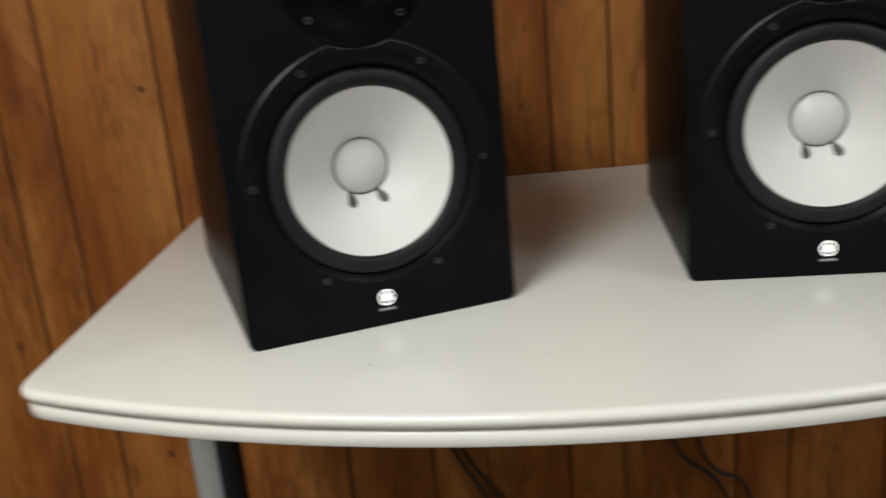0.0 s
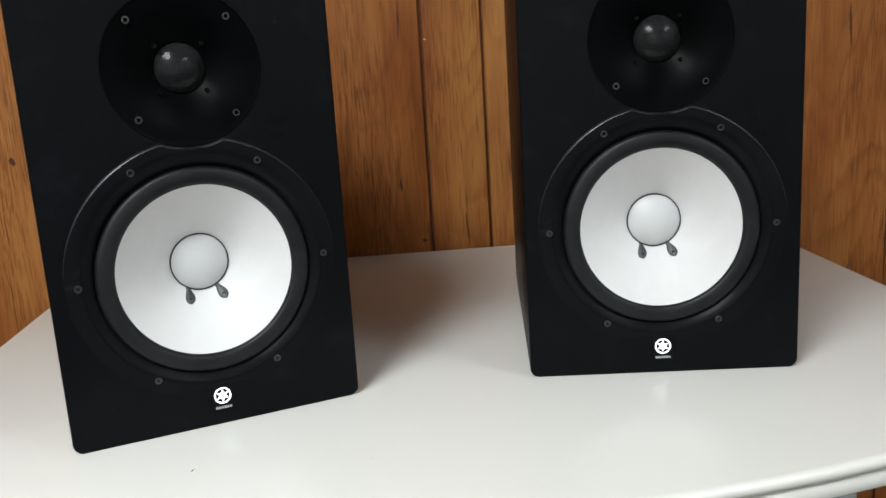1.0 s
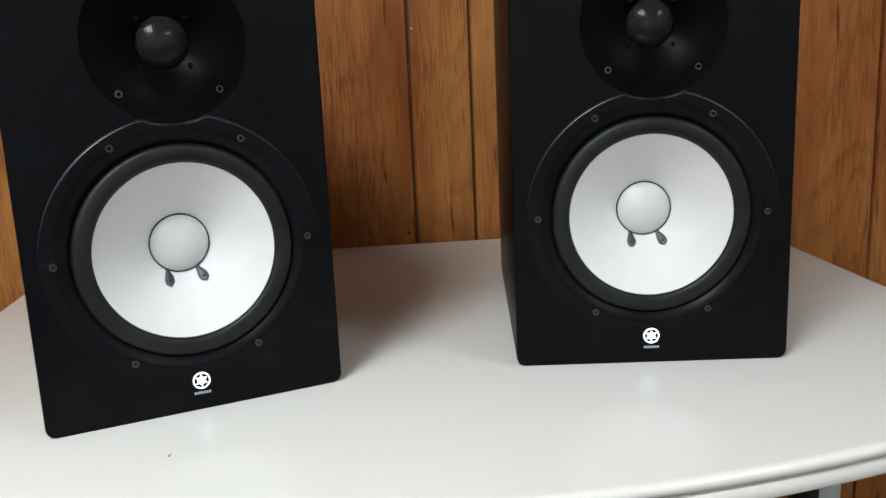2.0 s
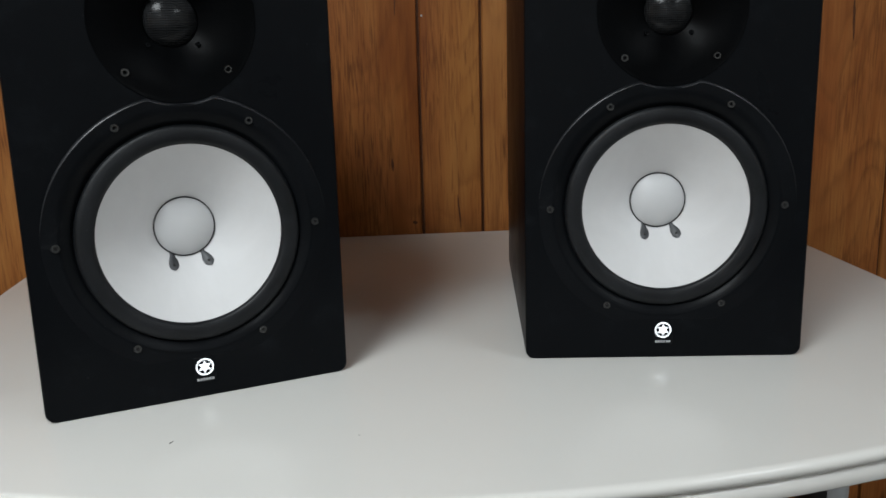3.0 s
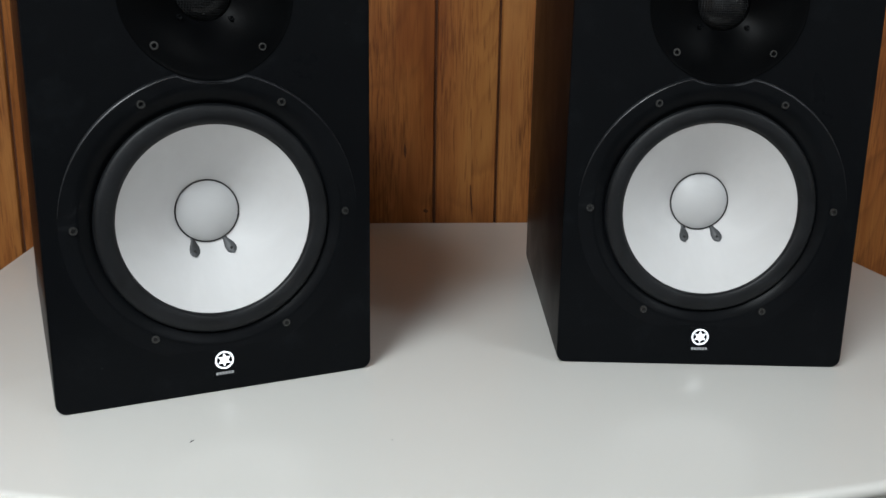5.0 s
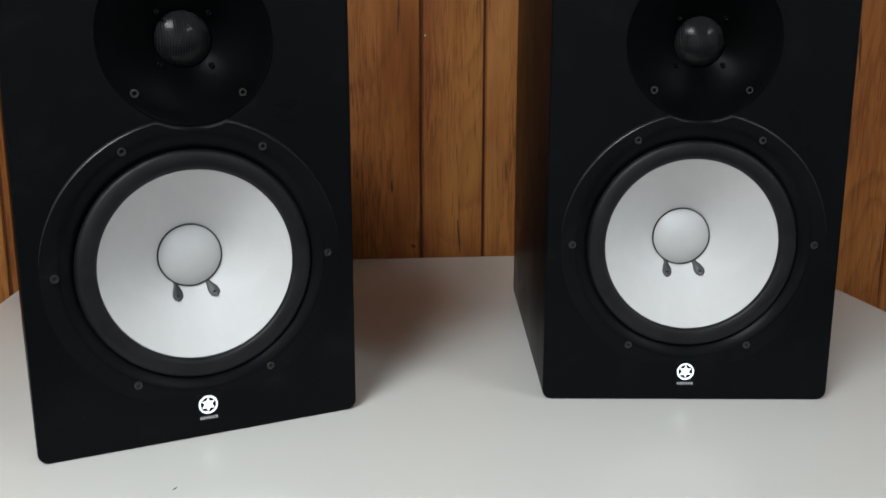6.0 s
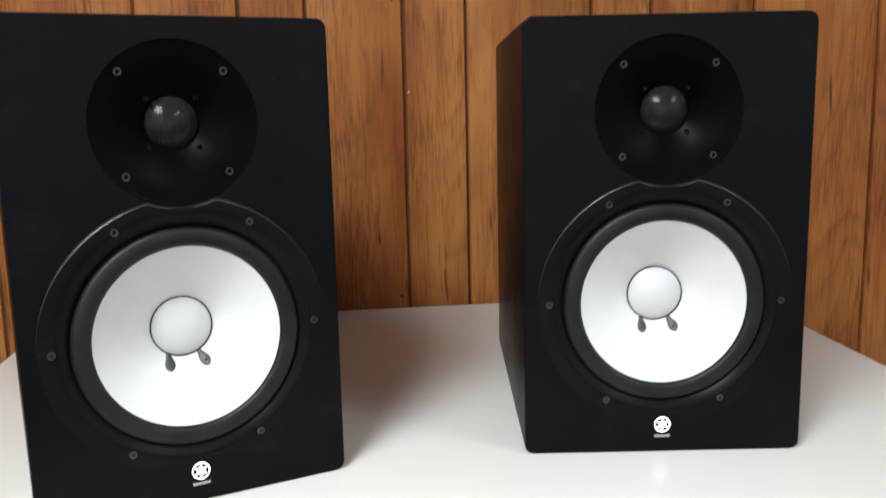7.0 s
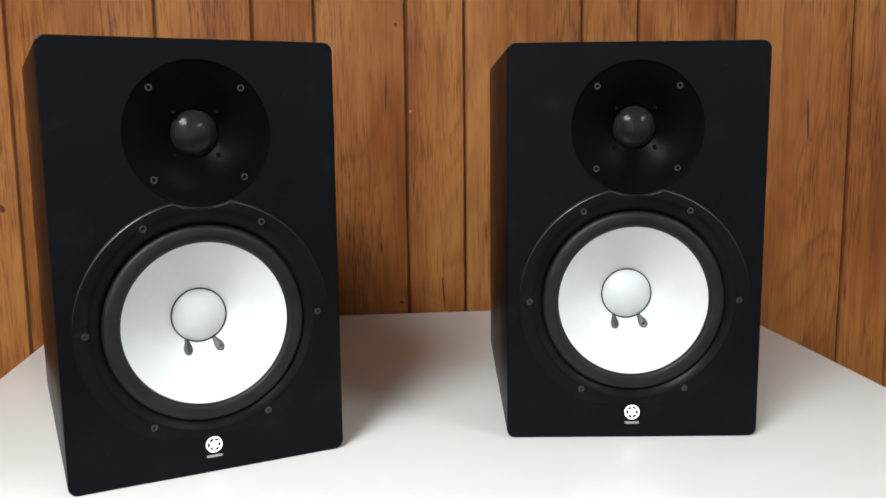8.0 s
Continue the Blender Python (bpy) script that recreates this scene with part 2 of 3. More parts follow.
def lathe(bm, profile, cx, cz, segs=96, a0=0.0, a1=360.0):
    """Turns (radius, depth) pairs round an axis along y through (cx, cz)."""
    whole = abs(a1 - a0) >= 359.99
    n = segs if whole else segs + 1
    rows = []
    for r, y in profile:
        if r < 1e-6:
            rows.append([bm.verts.new((cx, y, cz))])
            continue
        rows.append([bm.verts.new((cx + r * math.cos(a), y, cz + r * math.sin(a)))
                     for a in (radians(a0 + (a1 - a0) * i / segs) for i in range(n))])
    for p, q in zip(rows, rows[1:]):
        for i in range(segs):
            j = (i + 1) % n
            if len(p) == 1:
                bm.faces.new((p[0], q[j], q[i]))
            elif len(q) == 1:
                bm.faces.new((p[i], p[j], q[0]))
            else:
                bm.faces.new((p[i], p[j], q[j], q[i]))


def loft(bm, loops, cap_first=False, cap_last=False):
    rows = [[bm.verts.new(c) for c in loop] for loop in loops]
    n = len(rows[0])
    for p, q in zip(rows, rows[1:]):
        for i in range(n):
            bm.faces.new((p[i], p[(i + 1) % n], q[(i + 1) % n], q[i]))
    if cap_first:
        bm.faces.new(rows[0])
    if cap_last:
        bm.faces.new(rows[-1])
    return rows


def tube(name, pts, r, material, parent=None, label=""):
    cu = bpy.data.curves.new(name, "CURVE")
    cu.dimensions, cu.bevel_depth, cu.bevel_resolution, cu.resolution_u = "3D", r, 3, 8
    sp = cu.splines.new("NURBS")
    sp.points.add(len(pts) - 1)
    for p, c in zip(sp.points, pts):
        p.co = (*c, 1)
    sp.use_endpoint_u, sp.order_u = True, 4
    cu.materials.append(material)
    ob = new(name, cu)
    if parent is not None:
        ob.parent = parent
    return tagged(ob, label)


# ---- the room ----
# floor out of view, kept very dark so little light bounces under the table
bm = bmesh.new()
box(bm, (ROOM_W - 0.1, ROOM_S - 0.1, -0.1), (ROOM_E + 0.1, WALL_Y + 0.12, 0.0))
tagged(part("floor", bm, CARPET, smooth=False), "unseen brown carpet floor, darkened to cut bounce light", "floor", kind="structure")
bm = bmesh.new()
box(bm, (ROOM_W - 0.1, ROOM_S - 0.1, CEILING), (ROOM_E + 0.1, WALL_Y + 0.12, CEILING + 0.1))
tagged(part("ceiling", bm, WHITE, smooth=False), "plain white painted ceiling", "ceiling", kind="structure")
# added walls out of view, closing the room and shaping the bounce light
for name, lo, hi in (("wall_west", (ROOM_W - 0.1, ROOM_S - 0.1, 0), (ROOM_W, WALL_Y + 0.01, CEILING)),
                     ("wall_east", (ROOM_E, ROOM_S - 0.1, 0), (ROOM_E + 0.1, WALL_Y + 0.01, CEILING)),
                     ("wall_south", (ROOM_W, ROOM_S - 0.1, 0), (ROOM_E, ROOM_S, CEILING))):
    bm = bmesh.new()
    box(bm, lo, hi)
    paint, words = {"wall_south": (PALE, "unseen wall closing the room, pale to bounce light forward"), "wall_east": (PLASTER, "unseen wall closing the room, cream to bounce fill light"),
                    "wall_west": (BROWN, "unseen wall closing the room, brown to dim its reflection")}[name]
    tagged(part(name, bm, paint, smooth=False), words, "wall", kind="structure")

bm = bmesh.new()
box(bm, (ROOM_W - 0.1, WALL_Y + 0.006, 0), (ROOM_E + 0.1, WALL_Y + 0.12, CEILING))
wall = tagged(part("wall_north", bm, GAP, smooth=False), "wall clad in orange-brown grooved wood panelling", "wall", kind="structure")

# ---- the table ----
TAPER = 0.019
TABLE_W, TABLE_E, BOW_X, BOW_Y, BOW_R = -0.733, 0.351, -0.188, -0.238, 1.17


def table_outline(inset=0.0, n_arc=64):
    """Straight back and sides, a bowed front and rounded corners; counter-clockwise from above."""
    xb, x0, x1, y1 = TABLE_W + inset, TABLE_W + TAPER + inset, TABLE_E - inset, WALL_Y - 0.004 - inset
    rr = BOW_R - inset
    cy = BOW_Y + BOW_R
    corner = 0.025
    pts = []

    def front(x):
        return cy - math.sqrt(rr * rr - (x - BOW_X) ** 2)

    for i in range(n_arc + 1):
        x = x0 + corner + (x1 - x0 - 2 * corner) * i / n_arc
        pts.append((x, front(x)))
    for sx, ang0 in ((x1, 0), (x0, 1)):
        if ang0 == 0:
            p, q, k = Vector((x1 - corner, front(x1 - corner))), Vector((x1, front(x1) + corner * 1.1)), Vector((x1 + 0.001, front(x1) - 0.001))
            for i in range(1, 9):
                s = i / 8
                pts.append(tuple(p.lerp(k, s).lerp(k.lerp(q, s), s)))
            pts += [(x1, y1 - 0.006), (x1 - 0.006, y1)]
        else:
            pts += [(xb + 0.006, y1), (xb, y1 - 0.006)]
            p, q, k = Vector((x0, front(x0) + corner * 1.1)), Vector((x0 + corner, front(x0 + corner))), Vector((x0 - 0.001, front(x0) - 0.001))
            for i in range(0, 8):
                s = i / 8
                pts.append(tuple(p.lerp(k, s).lerp(k.lerp(q, s), s)))
    return pts


def build_table():
    t = thing("table", pose(0, 0, 0), "off-white laminate table with bowed front and moulded edge", "table")
    prof = []
    for i in range(0, 9):
        a = radians(90 - i * 20)
        prof.append((0.0062 - 0.0062 * math.cos(a), TOP - 0.0060 + 0.0060 * math.sin(a)))
    prof += [(0.0048, TOP - 0.0122)]
    bm = bmesh.new()
    loft(bm, [[(x, y, z) for x, y in table_outline(i)] for i, z in prof], cap_first=True, cap_last=True)
    part("tabletop", bm, LAMINATE, t, angle=60)
    bm = bmesh.new()
    loft(bm, [[(x, y, z) for x, y in table_outline(i)] for i, z in ((0.0058, TOP - 0.0120), (0.0058, TOP - 0.0142))])
    part("seam", bm, SEAM, t, "grey shadow groove in the edge")
    bm = bmesh.new()
    loft(bm, [[(x, y, z) for x, y in table_outline(i)] for i, z in ((0.008, TOP - 0.0134), (0.0056, TOP - 0.0136), (0.0036, TOP - 0.0152), (0.0034, TOP - 0.0252), (0.0042, TOP - 0.0262))], cap_last=True)
    part("lower_band", bm, LAMINATE, t, "off-white lower edge band", angle=60)
    return t


table = build_table()


def column_leg(x, y):
    """A round steel column on a floor bar with two glides."""
    bm = bmesh.new()
    r = 0.0290
    loft(bm, [[(x + r * math.cos(2 * math.pi * i / 40), y + r * math.sin(2 * math.pi * i / 40), z) for i in range(40)] for z in (0.045, TOP - 0.0255)], True, True)
    leg = part("leg", bm, STEEL, table, "round grey steel column leg")
    # a dark cable cover clipped round the inner side of the column
    bm = bmesh.new()
    side = 1 if x < BOW_X else -1
    arc = [radians(20 + 140 * i / 18) for i in range(19)]
    cover = []
    for z in (0.06, TOP - 0.030):
        outer = [(x + side * 0.0312 * math.sin(a), y - 0.0312 * math.cos(a), z) for a in arc]
        inner = [(x + side * 0.0292 * math.sin(a), y - 0.0292 * math.cos(a), z) for a in reversed(arc)]
        cover.append(outer + inner)
    loft(bm, cover, True, True)
    part("cable_cover", bm, CABLE, leg, "black cable cover on the column")
    bm = bmesh.new()
    box(bm, (x - 0.03, y - 0.33, 0.012), (x + 0.03, y + 0.33, 0.05), 0.008, 3)
    part("floor_bar", bm, STEEL, leg)
    for dy in (-0.3, 0.3):
        bm = bmesh.new()
        loft(bm, [[(x + 0.018 * math.cos(math.pi * i / 10), y + dy + 0.018 * math.sin(math.pi * i / 10), z) for i in range(20)] for z in (0.0, 0.014)], True, True)
        part("glide", bm, CABLE, leg, "black plastic glide")


for lx in (-0.662, 0.276):
    column_leg(lx, 0.20)

# ---- the monitor loudspeakers ----
W2, HEIGHT, DEPTH = 0.125, 0.389, 0.362
WZ, WR, TZ, TR = 0.1396, 0.1128, 0.3085, 0.0636
PROUD = 0.0036
RIM_Y = 0.0006


def rounded_rect(inset, y, corner=0.0085, n=6):
    pts = []
    c = corner
    for cx, cz, a in ((W2 - c, c, -90), (W2 - c, HEIGHT - c, 0), (-W2 + c, HEIGHT - c, 90), (-W2 + c, c, 180)):
        for i in range(n + 1):
            b = radians(a + 90 * i / n)
            pts.append((cx + (c - inset) * math.cos(b), y, cz + (c - inset) * math.sin(b)))
    return pts


def ring_edge(a, inset=0.0):
    """Outer radius of the woofer frame towards angle a; the tweeter's circle bites into its top."""
    d, c = TZ - WZ, math.sin(a)
    r = WR - inset
    q = (d * c) ** 2 - d * d + (TR + 0.0006 + inset) ** 2
    if c > 0 and q > 0:
        r = min(r, d * c - math.sqrt(q))
    if c < 0:
        r = min(r, (WZ - 0.0362 - inset) / -c)
    return r


def proud(a):
    """How far the frame stands out of the front: most at the top, nearly flush below."""
    u = min(1.0, max(0.0, (math.sin(a) - 0.04) / 0.80))
    return 0.00012 + (PROUD - 0.00012) * u * u * (3 - 2 * u)


def ring(bm, profile, segs=180, low=None):
    """The woofer frame: (inset from its outer edge, or a plain radius below zero; share of the proud height; depth added)."""
    rows = []
    for o, share, y in profile:
        row = []
        for i in range(segs):
            a = 2 * math.pi * (i + 0.5) / segs
            r = ring_edge(a, o * (0.1 + 0.9 * proud(a) / PROUD)) if o >= 0 else -o
            row.append(bm.verts.new((r * math.cos(a), y - share * proud(a), WZ + r * math.sin(a))))
        rows.append(row)
    for p, q in zip(rows, rows[1:]):
        for i in range(segs):
            j = (i + 1) % segs
            if low is None or (math.sin(2 * math.pi * (i + 1) / segs) < 0.10) == low:
                bm.faces.new((p[i], p[j], q[j], q[i]))


def sag(bm):
    """The driver's rim sits a millimetre low in its frame."""
    for v in bm.verts:
        r = math.hypot(v.co.x, v.co.z - WZ)
        if r < 0.095:
            v.co.z -= 0.0011 * min(1.0, max(0.0, (r - 0.025) / 0.05))


def screw(parent, x, y, z, r, turn, name="screw"):
    """A socket-head screw: rounded rim, hexagonal hole."""
    bm = bmesh.new()
    lathe(bm, [(r, y), (r, y - 0.0012), (r * 0.9, y - 0.0018), (r * 0.62, y - 0.0018), (r * 0.55, y - 0.0014), (r * 0.55, y - 0.0002)], x, z, 20)
    s = part(name, bm, SCREW, parent)
    bm = bmesh.new()
    bm.faces.new([bm.verts.new((x + r * 0.56 * math.cos(radians(turn + 60 * i)), y - 0.0004, z + r * 0.56 * math.sin(radians(turn + 60 * i)))) for i in range(6)])
    part("socket", bm, SOCKET, s)


def build_monitor():
    from mathutils.geometry import tessellate_polygon
    t = thing("monitor_speaker", pose(0, 0, 0), "black two-way studio monitor speaker with white woofer cone on the table", "loudspeaker", "pair of monitor speakers")
    # cabinet shell and pierced front
    bm = bmesh.new()
    outer = rounded_rect(0.0014, 0.0)
    rows = loft(bm, [outer, rounded_rect(0.0004, 0.0005), rounded_rect(0.0, 0.0016), rounded_rect(0.0, DEPTH - 0.002), rounded_rect(0.002, DEPTH)], cap_last=True)
    # the front in two fields, each with one round opening
    split = 0.2418
    for r, cz, n, low in ((0.0990, WZ, 96, True), (TR, TZ, 80, False)):
        edge = [v for v in rows[0] if (v.co.z < split) == low]
        if low:
            ends = [bm.verts.new((W2 - 0.0014, 0, split)), bm.verts.new((-W2 + 0.0014, 0, split))]
            half = len(edge) // 2
            loop = edge[:half] + ends + edge[half:]
        else:
            loop = edge + [bm.verts.new((-W2 + 0.0014, 0, split)), bm.verts.new((W2 - 0.0014, 0, split))]
        hole = [bm.verts.new((r * math.sin(2 * math.pi * i / n), 0.0, cz + r * math.cos(2 * math.pi * i / n))) for i in range(n)]
        verts = loop + hole
        for tri in tessellate_polygon([[Vector((v.co.x, v.co.z, 0)) for v in loop], [Vector((v.co.x, v.co.z, 0)) for v in hole]]):
            bm.faces.new([verts[i] for i in tri])
    part("cabinet", bm, CABINET, t, "satin black cabinet with rounded corners", angle=25)

    # woofer
    bm = bmesh.new()
    ring(bm, [(0.0018, 1.0, 0.0), (-0.1045, 1.0, 0.0001), (-0.1010, 0.90, 0.0001), (-0.0975, 0.70, 0.0010), (-0.0940, 0.40, 0.0026), (-0.0912, 0.10, 0.0042), (-0.0902, 0.0, 0.0052)])
    lathe(bm, [(0.0904, 0.0050), (0.0898, 0.0060), (0.0868, 0.0064)], 0, WZ, 128)
    sag(bm)
    woofer = part("woofer", bm, RECESS, t, "raised moulded black woofer frame", angle=50)
    lip = [(0.0, 0.0, 0.0004), (0.0001, 0.40, 0.0), (0.0005, 0.72, 0.0), (0.0011, 0.93, 0.0), (0.0019, 1.0, 0.0)]
    bm = bmesh.new()
    ring(bm, lip, low=True)
    part("frame_edge", bm, CABINET, woofer, angle=60)
    # only the upper lip gets the lighter plastic, painting its bright highlight line
    bm = bmesh.new()
    ring(bm, lip, low=False)
    part("frame_lip", bm, EDGE, woofer, "upper lip of the woofer frame, lightened as a highlight", angle=60)
    bm = bmesh.new()
    s = [(0.0894, RIM_Y + 0.0036)]
    for i in range(0, 13):
        a = math.pi * i / 12
        s.append((0.0818 + 0.0072 * math.cos(a), RIM_Y + 0.0032 - 0.0036 * math.sin(a) ** 0.8))
    s += [(0.0742, RIM_Y + 0.0036)]
    lathe(bm, s, 0, WZ, 128)
    sag(bm)
    part("surround", bm, RUBBER, woofer, "dark grey rubber surround")
    bm = bmesh.new()
    lathe(bm, [(0.0752, RIM_Y + 0.0030), (0.0743, RIM_Y + 0.0028), (0.0733, RIM_Y + 0.0042)], 0, WZ, 128)
    sag(bm)
    part("gasket", bm, GASKET, woofer, "thin black ring")
    bm = bmesh.new()
    cone = []
    for i in range(0, 15):
        u = i / 14
        cone.append((0.0738 - (0.0738 - 0.0240) * u, RIM_Y + 0.0034 + 0.0371 * (u ** 1.02)))
    lathe(bm, cone, 0, WZ, 128)
    sag(bm)
    part("cone", bm, CONE, woofer, "white woofer cone")
    bm = bmesh.new()
    yb = RIM_Y + 0.0034 + 0.0354
    lathe(bm, [(0.0258, yb + 0.0006), (0.0255, yb - 0.0007), (0.0250, yb - 0.0009), (0.0246, yb - 0.0002)], 0, WZ, 96)
    part("cap_ring", bm, GASKET, woofer, "thin black glue ring")
    bm = bmesh.new()
    cap = []
    for i in range(0, 13):
        a = radians(38) * (1 - i / 12)
        cap.append((0.0246 * math.sin(a) / math.sin(radians(38)), yb - 0.0246 / math.sin(radians(38)) * (math.cos(a) - math.cos(radians(38)))))
    lathe(bm, cap, 0, WZ, 96)
    part("dust_cap", bm, CAP, woofer, "pale grey domed dust cap")
    for ang, lean in ((-119, -86), (-61, -62)):
        bm = bmesh.new()
        cx, cz = 0.0262 * math.cos(radians(ang)), WZ + 0.0262 * math.sin(radians(ang))
        d = Vector((math.cos(radians(lean)), math.sin(radians(lean))))
        n = Vector((-d.y, d.x))
        rows = []
        for i in range(17):
            u = i / 16
            w = 0.0022 + 0.0026 * min(1.0, max(0.0, (u - 0.15) / 0.4)) if u < 0.70 else 0.0048 * math.sqrt(max(0.02, 1 - ((u - 0.70) / 0.31) ** 2))
            px, pz = cx + d.x * (0.0138 * u - 0.0015), cz + d.y * (0.0138 * u - 0.0015)
            row = []
            for k in (-1, -0.5, 0, 0.5, 1):
                qx, qz = px + n.x * w * k, pz + n.y * w * k
                r = math.hypot(qx, qz - WZ)
                u2 = max(0.0, (0.0738 - r) / (0.0738 - 0.0240))
                row.append(bm.verts.new((qx, RIM_Y + 0.0034 + 0.0371 * u2 ** 1.02 + 0.0004 - 0.0018 * (1 - k * k), qz)))
            rows.append(row)
        for p, q in zip(rows, rows[1:]):
            for i in range(4):
                bm.faces.new((p[i], p[i + 1], q[i + 1], q[i]))
        part("lead_tag", bm, TAG, woofer, "dark grey glued lead tag")
        bm = bmesh.new()
        ex, ez = cx + d.x * 0.0082, cz + d.y * 0.0082
        ey = RIM_Y + 0.0034 + 0.0371 * (0.0738 - math.hypot(ex, ez - WZ)) / 0.0498
        lathe(bm, [(0.0013, ey - 0.0006), (0.0012, ey - 0.0019), (0.0006, ey - 0.0021), (0.0, ey - 0.0018)], ex, ez, 12)
        part("lead_rivet", bm, GASKET, woofer, "tiny black lead rivet")
    for i in range(6):
        a = radians(60 * i)
        screw(woofer, 0.1026 * math.cos(a), 0.0004 - 0.9 * proud(a), WZ + 0.1026 * math.sin(a), 0.0031, 17 * i)

    # tweeter horn: starts flush with the front and flares inwards
    bm = bmesh.new()
    horn = [(TR + 0.0004, 0.0004), (TR + 0.0002, -0.0002), (TR - 0.0004, -0.0003), (TR - 0.0010, 0.0)]
    for i in range(1, 17):
        u = i / 16
        horn.append((TR - 0.0010 - (TR - 0.0010 - 0.0215) * u, 0.0006 * min(1, u * 8) + 0.0150 * u ** 1.7))
    horn += [(0.0210, 0.0190)]
    lathe(bm, horn, 0, TZ, 112)
    tweeter = part("tweeter_horn", bm, HORN, t, "round concave black tweeter horn", angle=50)
    bm = bmesh.new()
    dome = []
    for i in range(0, 15):
        a = radians(52) * (1 - i / 14)
        rr = 0.0208 / math.sin(radians(52))
        dome.append((rr * math.sin(a), 0.0172 - rr * (math.cos(a) - math.cos(radians(52)))))
    lathe(bm, dome, 0, TZ, 72)
    part("dome_grille", bm, GAUZE, tweeter, "fine grey wire gauze dome")
    for sx, sz in ((-1, 1), (1, 1), (1, -1), (-1, -1)):
        screw(tweeter, sx * 0.0391, 0.0021, TZ + sz * 0.0391, 0.0031, 11)
        bm = bmesh.new()
        lathe(bm, [(0.0018, 0.0130), (0.0018, 0.0098), (0.0014, 0.0094), (0.0010, 0.0096), (0.0009, 0.0110), (0.0, 0.0112)], sx * 0.0188, TZ + sz * 0.0188, 14)
        part("pin", bm, RECESS, tweeter)

    # lit badge: a ring and a plain six-armed shape, and a bar for the lettering
    BZ, BR = 0.0262, 0.0074
    bm = bmesh.new()
    box(bm, (-0.0088, -0.0003, BZ - 0.0132), (0.0088, 0.0002, BZ + 0.0086), 0.0002, 1)
    badge = part("badge", bm, RECESS, t, "black badge plate with a round lit emblem")
    bm = bmesh.new()
    lathe(bm, [(BR, 0.0001), (BR, -0.0006), (BR - 0.0013, -0.0006), (BR - 0.0013, 0.0001)], 0, BZ, 40)
    part("badge_ring", bm, BADGE, badge, "lit white ring")
    bm = bmesh.new()
    star = []
    for i in range(12):
        a = radians(90 + 30 * i)
        r = 0.0058 if i % 2 == 0 else 0.0029
        star.append((r * math.cos(a), BZ + r * math.sin(a)))
    loft(bm, [[(x, 0.0001, z) for x, z in star], [(x, -0.0006, z) for x, z in star]], cap_last=True)
    part("emblem", bm, BADGE, badge, "white six-armed emblem", smooth=False)
    bm = bmesh.new()
    for i in range(6):
        x = -0.0060 + i * 0.0024
        box(bm, (x - 0.0009, -0.0005, BZ - 0.0120), (x + 0.0009, 0.0, BZ - 0.0098))
    part("lettering_bar", bm, LETTER, badge, "small grey lettering as bars", smooth=False)
    return t


monitor = build_monitor()
monitor.matrix_world = pose(0, 0, TOP, 0, 0, -6.47)
other = copy_thing(monitor, pose(-0.4047, -0.0344, TOP, 0, 0, 20.70))
tagged(other, "black two-way studio monitor speaker turned inwards, dust-flecked, white woofer cone")

# ---- two pairs of thin cables hanging against the wall under the table ----
def cable(pts):
    tagged(tube("cable", pts, 0.0034, CABLE), "thin black cable hanging behind the table", "cable", "cables behind the table")


WY = WALL_Y - 0.012
cable([(-0.44, WY, 0.70), (-0.41, WY, 0.33), (-0.387, WY, 0.262), (-0.357, WY, 0.21), (-0.333, WY, 0.166), (-0.29, WY, 0.06), (-0.20, WY - 0.03, 0.005), (0.0, WY - 0.06, 0.005)])
cable([(-0.42, WY, 0.70), (-0.395, WY, 0.33), (-0.372, WY, 0.261), (-0.337, WY, 0.208), (-0.305, WY, 0.164), (-0.26, WY, 0.06), (-0.17, WY - 0.02, 0.005), (0.0, WY - 0.04, 0.005)])
cable([(-0.03, WY, 0.70), (-0.02, WY, 0.32), (-0.009, WY, 0.262), (0.006, WY, 0.228), (0.020, WY, 0.208), (0.060, WY, 0.184), (0.083, WY, 0.150), (0.10, WY, 0.10), (0.11, WY, 0.005), (0.2, WY - 0.05, 0.005)])
cable([(0.03, WY, 0.70), (0.035, WY, 0.30), (0.036, WY, 0.253), (0.049, WY, 0.208), (0.075, WY - 0.006, 0.182), (0.100, WY - 0.006, 0.178), (0.118, WY, 0.160), (0.131, WY, 0.126), (0.14, WY, 0.05), (0.16, WY - 0.02, 0.005), (0.25, WY - 0.05, 0.005)])

# ---- a crumb of lint on the table ----
bm = bmesh.new()
for i, (dx, dy, r) in enumerate(((0, 0, 0.0005), (0.0010, 0.0008, 0.0006), (0.0021, 0.0018, 0.0005), (0.0030, 0.0024, 0.0003))):
    bmesh.ops.create_icosphere(bm, subdivisions=1, radius=r, matrix=Matrix.Translation((dx, dy, r * 0.5)) @ Matrix.Diagonal((1.3, 0.8, 0.6, 1)))
lint = tagged(part("lint", bm, TAG), "tiny grey crumb of lint lying on the table", "lint")
lint.matrix_world = pose(-0.416, -0.126, TOP, 0, 0, 24)
speck = copy_thing(lint, pose(-0.276, -0.131, TOP, 0, 0, -30))
speck.scale = (0.45, 0.5, 0.5)
tagged(speck, "faint grey dust speck lying on the table", "lint")

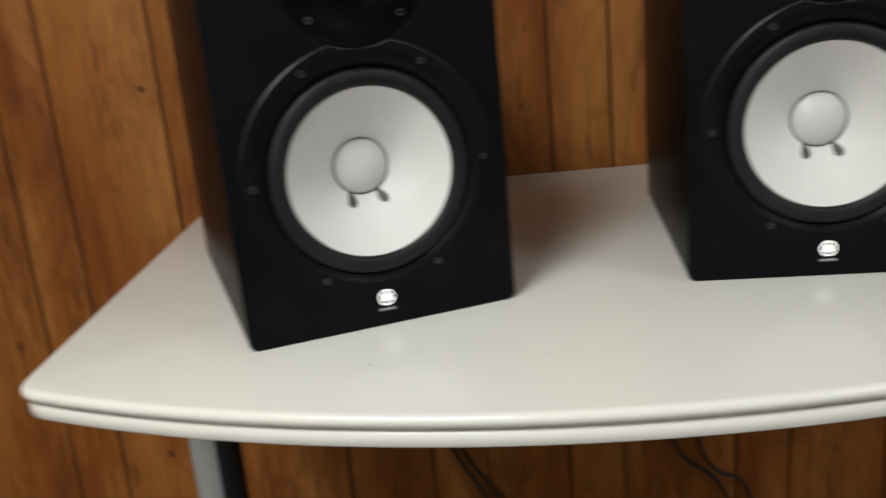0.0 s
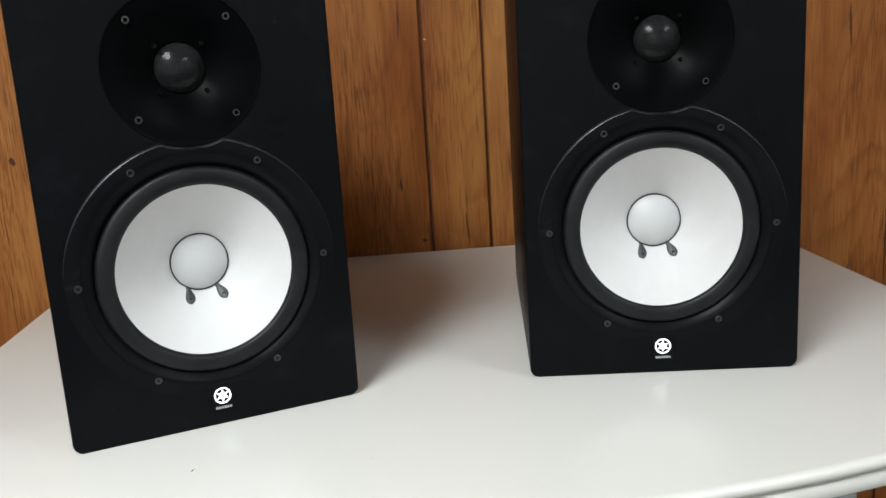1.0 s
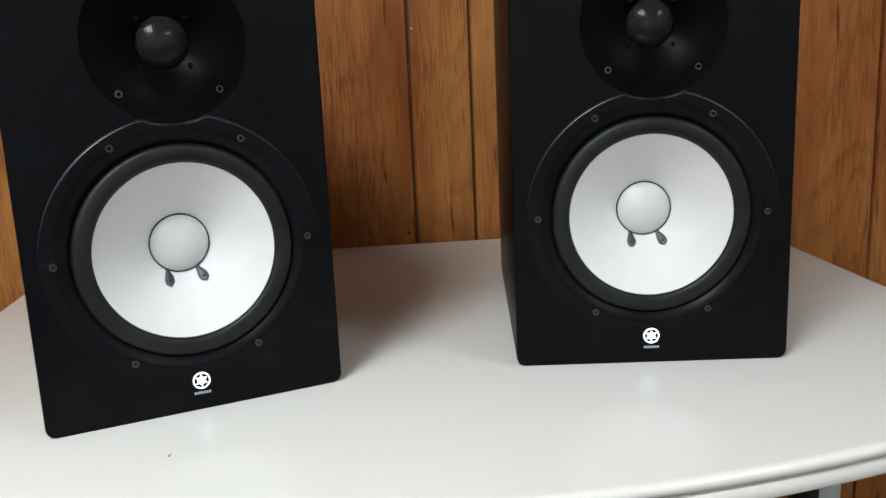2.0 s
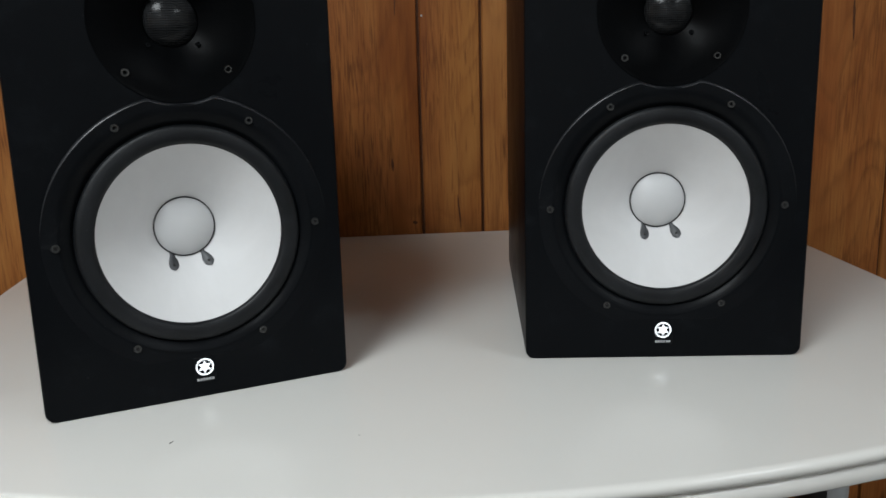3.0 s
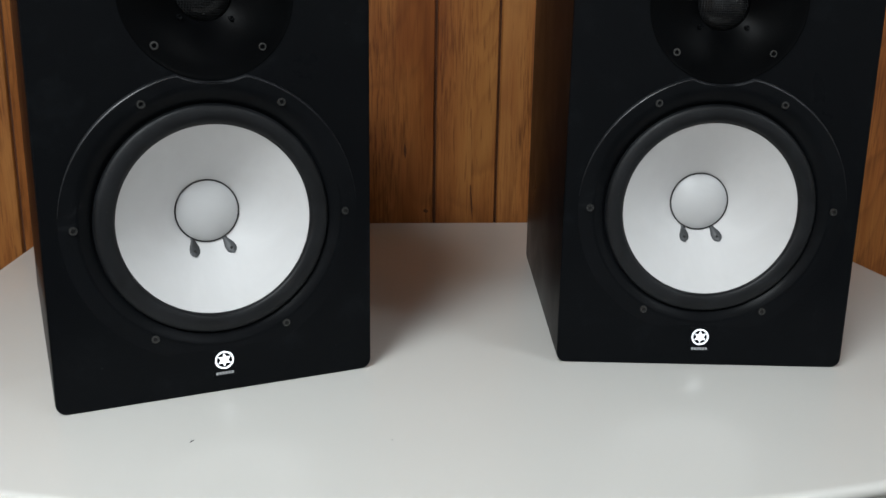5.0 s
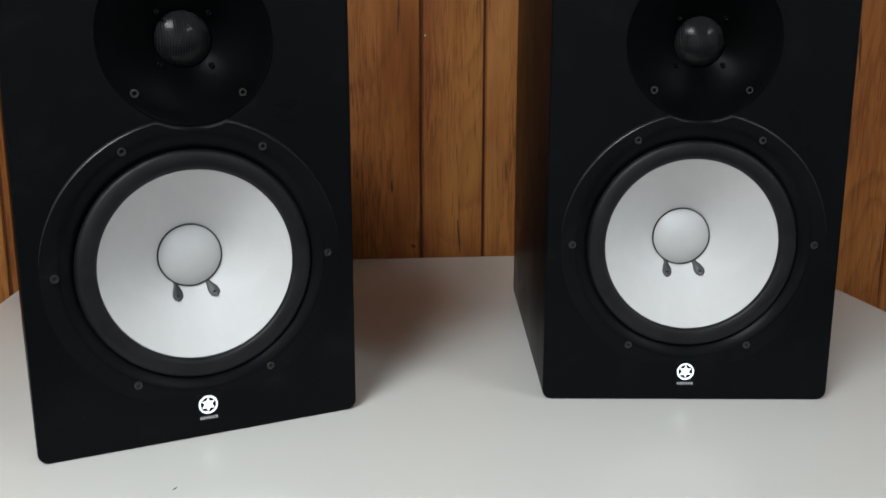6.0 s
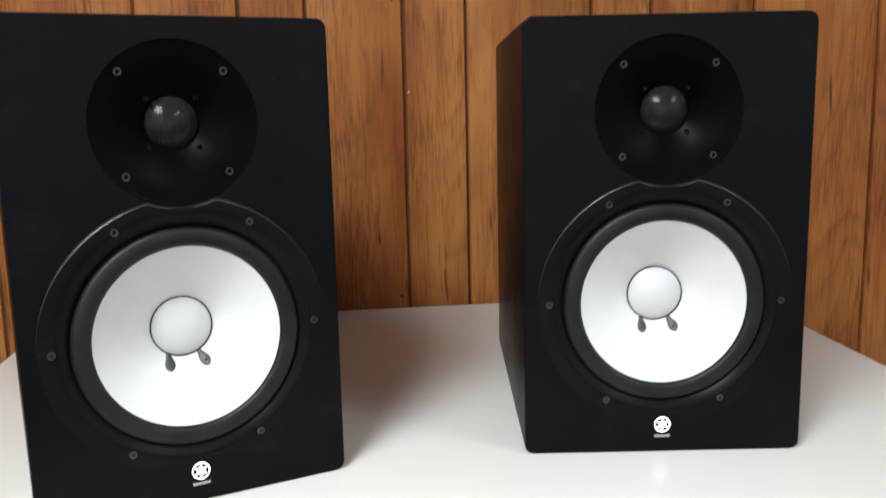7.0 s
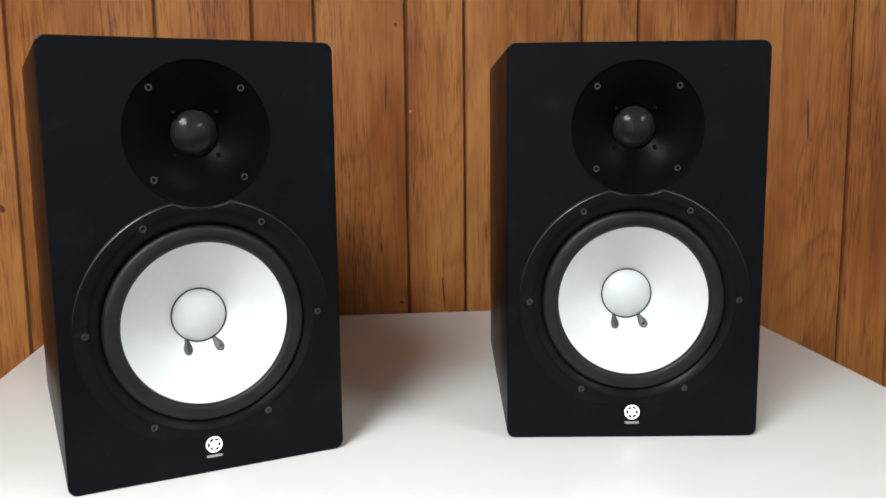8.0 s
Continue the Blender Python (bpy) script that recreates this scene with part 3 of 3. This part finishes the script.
# ---- dark eyes and splits in the panelling ----
def eye_mark(x, z, length, width, lean=0.0):
    """A lens-shaped sunken eye in a board, a little uneven along its sides."""
    rnd = random.Random(int(x * 1000) + int(z * 7000))
    bm = bmesh.new()
    n, rim = 9, []
    for side in (1, -1):
        for i in range(n + 1):
            u = (i / n) if side == 1 else (1 - i / n)
            w = width / 2 * math.sin(math.pi * u) ** 0.8 * rnd.uniform(0.75, 1.15) if 0 < u < 1 else 0.0
            if side == -1 and i in (0, n):
                continue
            rim.append((side * w + lean * (u - 0.5) * length, 0.0, (0.5 - u) * length))
    edge = [bm.verts.new(c) for c in rim]
    inner = [bm.verts.new((c[0] * 0.6, -0.0002, c[2] * 0.9)) for c in rim]
    for i in range(len(edge)):
        k = (i + 1) % len(edge)
        bm.faces.new((edge[i], edge[k], inner[k], inner[i]))
    bm.faces.new(inner)
    m = part("eye_mark", bm, EYE, wall, "dark brown eye in the wood")
    m.location = (x, WALL_Y - 0.0002, z)


for mark in ((-0.227, 0.849, 0.023, 0.0042, 0.05), (-0.1245, 0.770, 0.058, 0.0030, 0.08), (-0.195, 0.757, 0.006, 0.008, 0.3),
             (-0.2145, 1.104, 0.066, 0.0034, -0.04), (-0.197, 1.208, 0.007, 0.0055, 0.1), 
             (0.5015, 1.052, 0.072, 0.0048, 0.05), (-0.819, 0.927, 0.014, 0.010, 0.2), (-1.103, 0.515, 0.030, 0.009, 0.1),
             (-0.882, 0.294, 0.016, 0.012, 0.3)):
    eye_mark(*mark)

# ---- a pale nail head beside the main groove ----
bm = bmesh.new()
lathe(bm, [(0.0016, 0.0004), (0.0016, -0.0004), (0.0009, -0.0009), (0.0, -0.0010)], 0, 0, 14)
nail = part("nail_head", bm, LETTER, wall, "small pale nail head")
nail.location = (-0.1814 + 0.0058, WALL_Y, TOP + 0.332)

# ---- wall planks ----
G0 = -0.1814
GROOVES = [-2.11, -1.90, -1.75, -1.60, -1.45, -1.25, -1.045, -0.873, -0.786, -0.611, -0.389, -0.241, -0.144, 0.0, 0.095, 0.289, 0.383, 0.550, 0.758, 0.85, 1.02, 1.17, 1.36, 1.50, 1.70, 1.85, 2.05, 2.25, 2.40, 2.575]
for a, b in zip(GROOVES, GROOVES[1:]):
    w, hw = b - a, 0.0022
    bm = bmesh.new()
    loops = []
    for ins, y in ((hw - 0.0006, 0.0062), (hw, 0.0022), (hw + 0.0012, 0.0005), (hw + 0.0026, 0.0)):
        loops.append([(-w / 2 + ins, y, 0.0), (w / 2 - ins, y, 0.0), (w / 2 - ins, y, CEILING), (-w / 2 + ins, y, CEILING)])
    loft(bm, loops, cap_last=True)
    pl = part("plank", bm, WOOD, wall, angle=30)
    pl.location = (G0 + (a + b) / 2, WALL_Y, 0)
